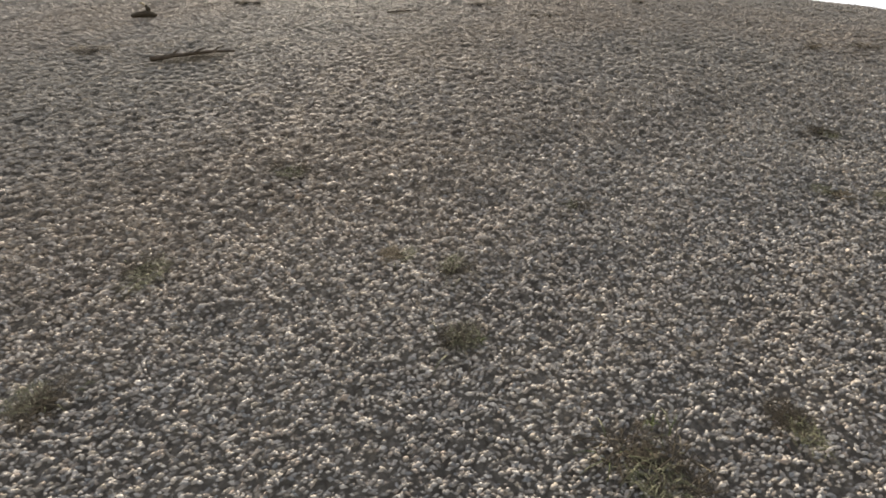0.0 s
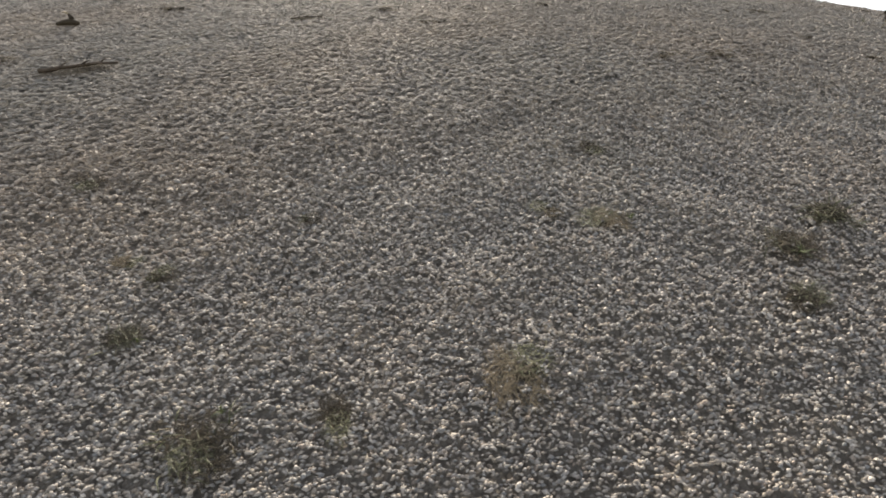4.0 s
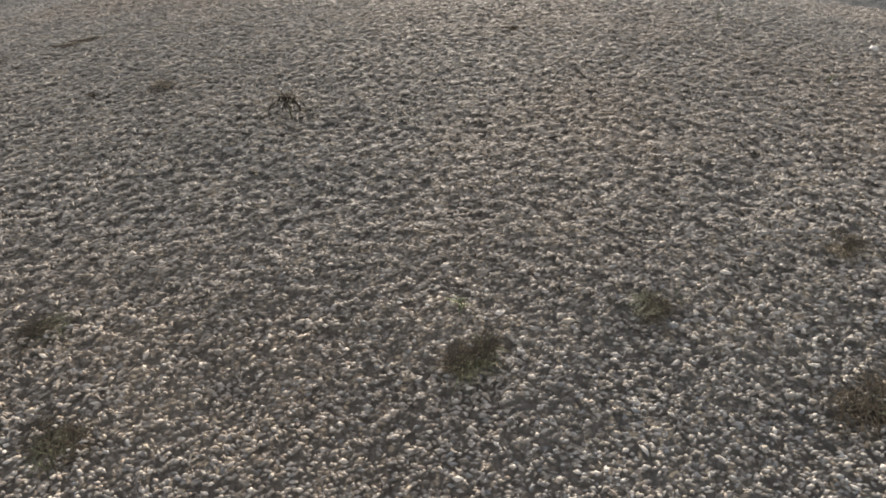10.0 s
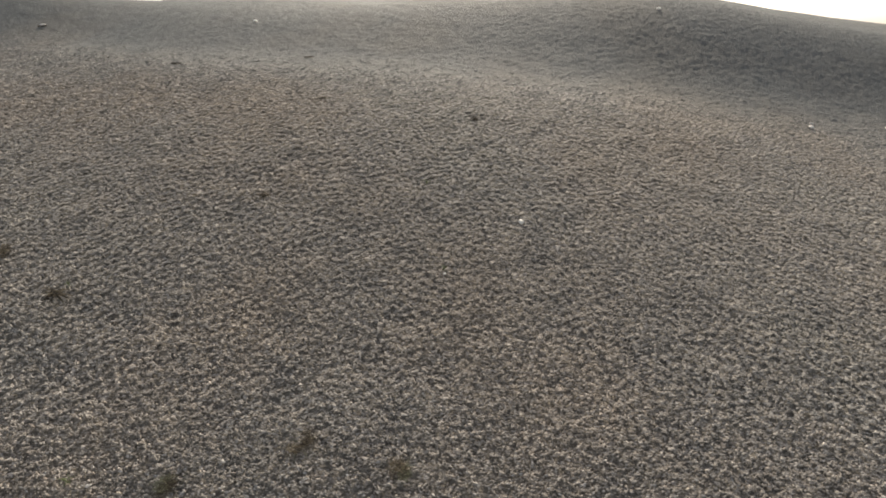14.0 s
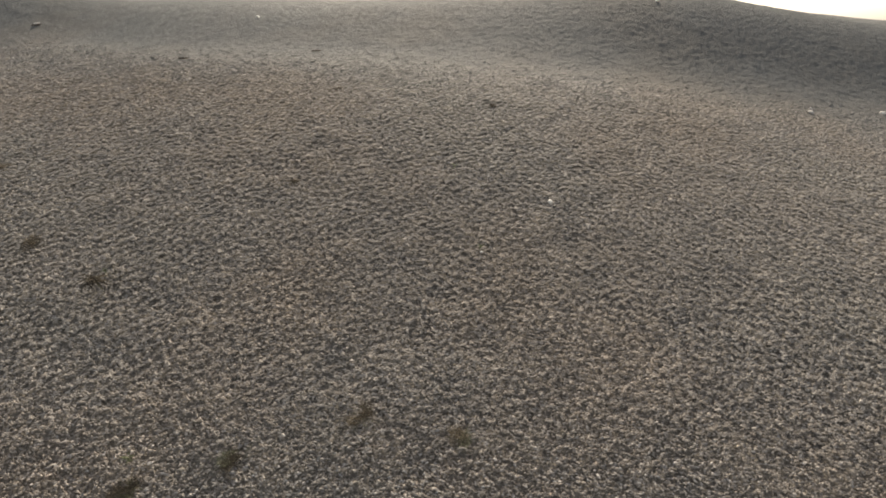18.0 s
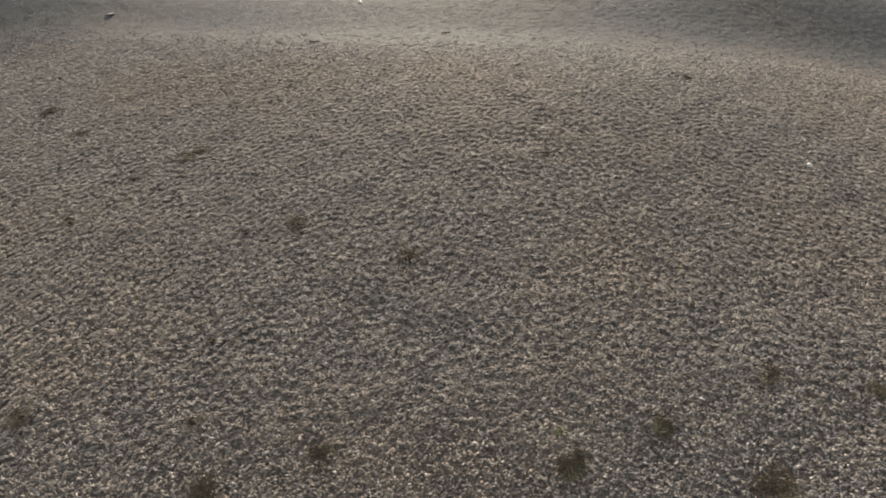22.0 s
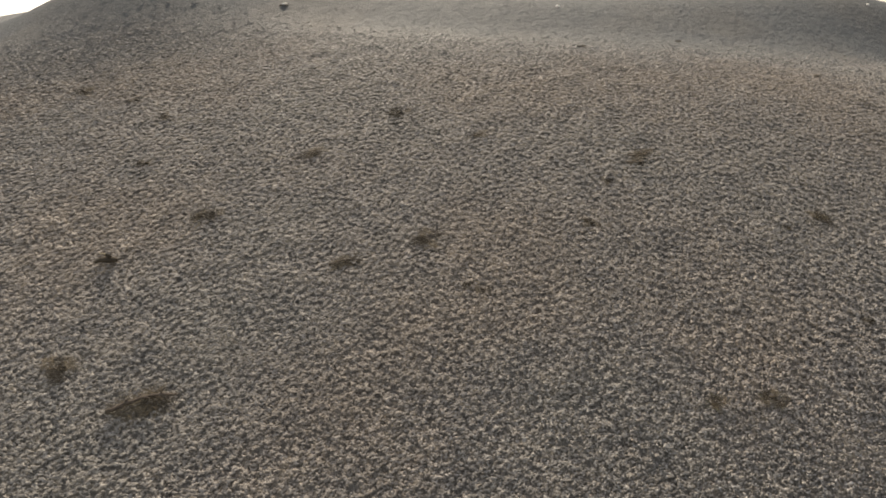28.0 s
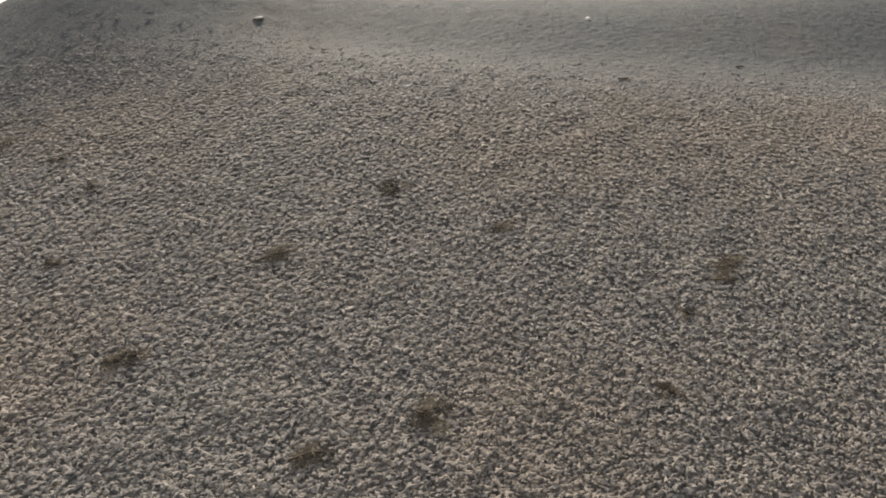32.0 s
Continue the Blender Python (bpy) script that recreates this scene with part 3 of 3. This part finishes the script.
tussock(-6.54, 3.30, 0.25, 0.10, 17, ("olive", "dry", "straw"), 26, "dark olive weed clump with a pale bent straw", 0.40)
tussock(-7.12, 2.12, 0.34, 0.08, 18, ("straw", "dry", "olive"), 22, "flattened weed with bleached straws over a dark patch", 0.70)
tussock(-5.45, 2.60, 0.29, 0.06, 19, ("dry", "olive"), 14, "faint brown weed tuft sunk in shingle", 0.60)
tussock(-5.67, 3.92, 0.26, 0.06, 20, ("dry",), 12, "low dark weed smear on grey pebbles", 0.80)
tussock(-5.18, 3.28, 0.32, 0.06, 21, ("dry", "olive"), 14, "small dark weed tuft on grey pebbles", 0.50)
tussock(-7.04, 2.72, 0.12, 0.05, 22, ("dry",), 10, "tiny dark weed tuft sunk in shingle", 0.50)
tussock(-3.19, 3.59, 0.23, 0.12, 23, ("olive", "dry", "straw"), 24, "dark weed tuft with pale upright forked stems", 0.15)
tussock(-3.18, 3.63, 0.19, 0.06, 24, ("green", "olive"), 14, "small yellow-green weed tuft beside a dark one", 0.30)
tussock(-1.38, 3.33, 0.37, 0.09, 25, ("straw", "dry"), 22, "bleached forked straws over a dark weed clump", 0.50)
tussock(-2.14, 3.91, 0.24, 0.06, 26, ("olive", "straw"), 14, "low grey-green weed tuft in grey shingle", 0.60)
tussock(-9.94, 4.84, 0.22, 0.10, 27, ("dry", "olive"), 26, "dark dead weed clump, one of a pair", 0.40)
tussock(-9.21, 4.72, 0.29, 0.11, 28, ("dry", "olive", "straw"), 32, "broad dark weed clump, one of a pair", 0.40)
tussock(-7.12, 4.38, 0.17, 0.11, 29, ("dry", "olive"), 24, "upright dark weed tuft on brown shingle", 0.20)
tussock(-0.82, 4.35, 0.27, 0.11, 30, ("dry", "olive"), 22, "dark brown weed clump on smooth shingle", 0.40)
tussock(0.30, 4.17, 0.26, 0.05, 31, ("dry", "straw"), 10, "faint flat brown weed patch on shingle", 0.90)
tussock(-6.82, 3.66, 0.39, 0.07, 34, ("olive", "dry"), 14, "low olive weed tuft in brown shingle", 0.50)
tussock(-7.17, 5.29, 0.14, 0.06, 35, ("dry",), 10, "very small dark weed tuft on shingle", 0.40)
tussock(-13.01, 8.33, 0.46, 0.09, 36, ("dry", "olive"), 22, "dark flattened weed clump on the upper bank", 0.60)
tussock(-16.77, 10.04, 0.26, 0.13, 37, ("dry", "olive"), 20, "dark weed clump of two close tufts", 0.25)
tussock(-16.58, 10.06, 0.35, 0.07, 38, ("olive", "dry"), 14, "small olive tuft beside a darker one", 0.50)
tussock(-18.48, 7.79, 0.48, 0.11, 39, ("rust", "dry"), 20, "dark red-brown weed clump on brown shingle", 0.50)
tussock(-10.19, 7.81, 0.24, 0.08, 40, ("rust", "dry"), 14, "small red-brown weed tuft on shingle", 0.40)
tussock(-12.78, 11.91, 0.47, 0.11, 41, ("dry", "olive"), 26, "wide dark weed clump high on the bank", 0.50)
tussock(-18.12, 12.07, 0.29, 0.08, 42, ("dry", "olive"), 18, "dark weed tuft on the upper bank", 0.40)
tussock(-18.03, 13.75, 0.32, 0.08, 43, ("dry",), 14, "small dark weed tuft on the upper bank", 0.40)
tussock(-18.94, 14.94, 0.33, 0.08, 44, ("dry",), 14, "small dark weed tuft near the brow", 0.40)
tussock(-20.49, 15.99, 0.48, 0.12, 45, ("dry", "olive"), 20, "dark weed clump near the brow", 0.50)
tussock(-12.30, 7.12, 0.17, 0.08, 46, ("dry", "straw"), 12, "very small dark tuft in brown shingle", 0.40)
tussock(1.17, 10.68, 0.23, 0.08, 47, ("rust", "dry"), 16, "small dark brown weed tuft near the brow", 0.50)
tussock(-7.11, 6.95, 0.14, 0.05, 48, ("dry",), 9, "small dark weed tuft in brown shingle", 0.50)
tussock(-6.40, 7.04, 0.40, 0.05, 49, ("olive", "dry"), 16, "low olive weed spread beside a dark tuft", 0.80)
tussock(-9.47, 8.61, 0.19, 0.06, 50, ("olive", "dry"), 10, "faint grey-green tuft on the bank", 0.50)
tussock(-12.47, 7.27, 0.14, 0.06, 52, ("dry",), 10, "tiny dark weed tuft on brown shingle", 0.40)
# sticks and driftwood
stick(-14.29, 8.24, 0.52, 15, 103, 0.024, "dark weathered stick with weed caught on it", None, 10)
stick(-17.17, 6.89, 0.95, 20, 104, 0.055, "brown weathered stick half sunk in shingle", None, 12)
stick(-14.81, 11.04, 0.62, 28, 105, 0.018, "long dark stick with dry weed on the bank", None, 10)
stick(-11.38, 10.56, 0.42, 14, 106, 0.014, "thin grey stick on the upper bank", None, 6)
stick(-8.76, 8.96, 0.35, 4, 107, 0.020, "dark driftwood stick lying level", None, 10)
stick(-8.56, 9.16, 0.50, 12, 108, 0.014, "thin grey-brown stick with weed strands", None, 10)
stick(-2.32, 11.45, 0.33, 20, 109, 0.016, "bent driftwood stick near the brow", None, 6)
stick(-3.59, 15.23, 0.25, 0, 110, 0.030, "short thick dark driftwood stick past the brow", None, 4)
stick(-2.45, 8.09, 0.24, -6, 111, 0.018, "short dark stick lying flat", None, 3)
stick(-7.17, 14.56, 0.27, 0, 112, 0.030, "small dark driftwood piece past the brow", None, 3)
stick(-23.67, 24.23, 0.41, 5, 113, 0.050, "dark driftwood log on the far bank", None, 4)


def stump(x, y, seed):
    """A dark lump of driftwood with an upright prong and a pale splintered tip."""
    e = stand("driftwood_stump", x, y, 12.0, -bed(x, y) * 0.6)
    e.matrix_basis = e.matrix_basis @ Matrix.Diagonal((0.85, 0.85, 0.72, 1))
    part("log", tube([Vector((-0.24, 0.0, 0.05)), Vector((-0.10, 0.02, 0.07)), Vector((0.04, 0.0, 0.08)), Vector((0.16, -0.02, 0.06)), Vector((0.22, -0.03, 0.05))], [0.035, 0.065, 0.08, 0.06, 0.03], 9), MAT_MAT, e)
    part("prong", tube([Vector((0.08, 0.0, 0.08)), Vector((0.10, 0.01, 0.17)), Vector((0.07, 0.01, 0.26))], [0.06, 0.045, 0.022], 8), MAT_MAT, e)
    part("splinter", tube([Vector((0.07, 0.01, 0.245)), Vector((0.03, 0.0, 0.30)), Vector((-0.03, 0.0, 0.295))], [0.02, 0.017, 0.008], 6), MAT_STRAW, e, "pale splintered tip")
    for k in range(8):
        s = 0.16 + 0.02 * k
        shared("strand", BLADES["dry"][k % 4], None, e, "", Matrix.Translation((-0.2 + 0.05 * k, -0.04, 0.03)) @ pose(0, 0, 0, 0, 45, 40 * k) @ Matrix.Diagonal((s, s, s, 1)))
    return tagged(e, "blackened driftwood stump with a pale splintered tip", "driftwood")


stump(-18.25, 9.55, 3)


def seed_weed(x, y, tall, seed):
    """A thin upright weed whose dark, forked head stands clear of the ground."""
    rng = random.Random(seed)
    e = stand("tall_weed", x, y, 20.0, -bed(x, y) * 0.3)
    part("stem", tube([Vector((0, 0, -0.02)), Vector((0.01, 0, tall * 0.5)), Vector((0, 0.01, tall * 0.85))], [0.007, 0.006, 0.004], 6), MAT_OLIVE, e)
    for k, dx in enumerate((-0.045, 0.05)):
        base = Vector((dx * 0.4, 0, tall * 0.8))
        part("branch", tube([Vector((0, 0.005, tall * 0.7)), base, base + Vector((dx, 0, tall * 0.3))], [0.005, 0.004, 0.003], 5), MAT_OLIVE, e)
        for j in range(18):
            sz = rng.uniform(0.11, 0.19)
            m = Matrix.Translation(base + Vector((dx * rng.uniform(-0.3, 1.0), rng.uniform(-0.02, 0.02), rng.uniform(-0.02, 0.04)))) @ pose(0, 0, 0, 0, 0, rng.uniform(0, 360)) @ pose(0, 0, 0, 0, rng.uniform(10, 80), 0) @ Matrix.Diagonal((sz, sz * 2.5, sz, 1))
            shared("leaf", rng.choice(BLADES["dark"]), None, e, "", m)
    return tagged(e, "thin upright weed with a dark forked head", "weed")


seed_weed(-4.72, 6.06, 0.24, 23)


def scrap(x, y, seed):
    """A pale flat piece of driftwood resting on a dark one."""
    e = stand("driftwood_scrap", x, y, 10.0, 0.01)
    part("log", tube([Vector((-0.15, 0, 0.02)), Vector((-0.03, 0.02, 0.03)), Vector((0.15, 0, 0.02))], [0.018, 0.028, 0.018], 8), MAT_WOOD, e)
    part("board", lump(0.22, 0.10, 0.03, seed, 3, 0.2), MAT_GREY, e, "bleached pale board").location = (0.03, 0.01, 0.055)
    return tagged(e, "bleached board lying across a dark log", "driftwood")


scrap(-15.4, 20.2, 5)
stone(1.87, 7.79, 0.11, 2, "small white quartz stone on brown shingle")
stone(-6.23, 18.33, 0.16, 3, "white stone on the far hillside")
stone(7.30, 18.60, 0.15, 4, "white stone below the hill crest")
stone(9.92, 13.76, 0.17, 5, "pale grey stone in the trough", MAT_GREY)
stone(10.10, 14.05, 0.10, 6, "small pale stone beside a larger one", MAT_GREY)
stone(12.42, 14.47, 0.16, 7, "white stone at the foot of the hill")
stone(0.67, 6.68, 0.05, 8, "small white pebble on brown shingle")
sprig(0.31, 8.45, 0.10, 71)
sprig(0.65, 6.76, 0.08, 72)
sprig(-4.8, 6.33, 0.08, 73)
sprig(-3.26, 3.89, 0.09, 74)
sprig(-5.84, 2.74, 0.06, 75)
sprig(-11.22, 1.64, 0.09, 76)
sprig(-12.08, 2.26, 0.06, 77)
sprig(-15.28, 2.2, 0.05, 78)
sprig(-14.76, 1.62, 0.05, 79)


# ---- single pebbles where the walk passes lowest ----
def single_pebbles():
    rng = np.random.default_rng(77)
    meshes = []
    for k in range(6):
        bm = lump(1.0, 0.8, 0.33, 90 + k, 2, 0.22)
        me = bpy.data.meshes.new("pebble")
        bm.to_mesh(me)
        bm.free()
        me.polygons.foreach_set("use_smooth", np.full(len(me.polygons), True))
        me.materials.append(MAT_SINGLE)
        meshes.append(me)
    for k in range(300):
        x, y = rng.uniform(-16.6, -11.6), rng.uniform(1.1, 2.7)
        s = 0.022 * math.exp(rng.normal(0, 0.25))
        ob = new("pebble", meshes[k % 6])
        ob.parent = ground
        ob.matrix_basis = pose(x, y, float(height(x, y)) + float(lumps(x, y)) + s * 0.34, rng.normal(0, 14), rng.normal(0, 14), rng.uniform(0, 360)) @ Matrix.Diagonal((s, s, s, 1))


def single_material():
    m, nt, b = material("single_pebble", 0.65)
    where = world_coords(nt)
    info = nt.nodes.new("ShaderNodeObjectInfo").outputs["Random"]
    col = ramp(nt, info, [(0.0, (0.10, 0.095, 0.09)), (0.3, (0.20, 0.18, 0.16)), (0.55, (0.30, 0.25, 0.19)), (0.8, (0.34, 0.32, 0.29)), (0.93, (0.40, 0.37, 0.33)), (1.0, (0.52, 0.49, 0.45))])
    grain = ramp(nt, noise_node(nt, 120.0, 4.0, 0.6, where), [(0.3, (0.78, 0.78, 0.78)), (0.7, (1.12, 1.12, 1.12))])
    nt.links.new(mixed(nt, 1.0, col, grain, "MULTIPLY"), b.inputs["Base Color"])
    bumped(nt, b, noise_node(nt, 200.0, 3.0, 0.5, where), 0.3, 0.003)
    return m


MAT_SINGLE = single_material()
single_pebbles()
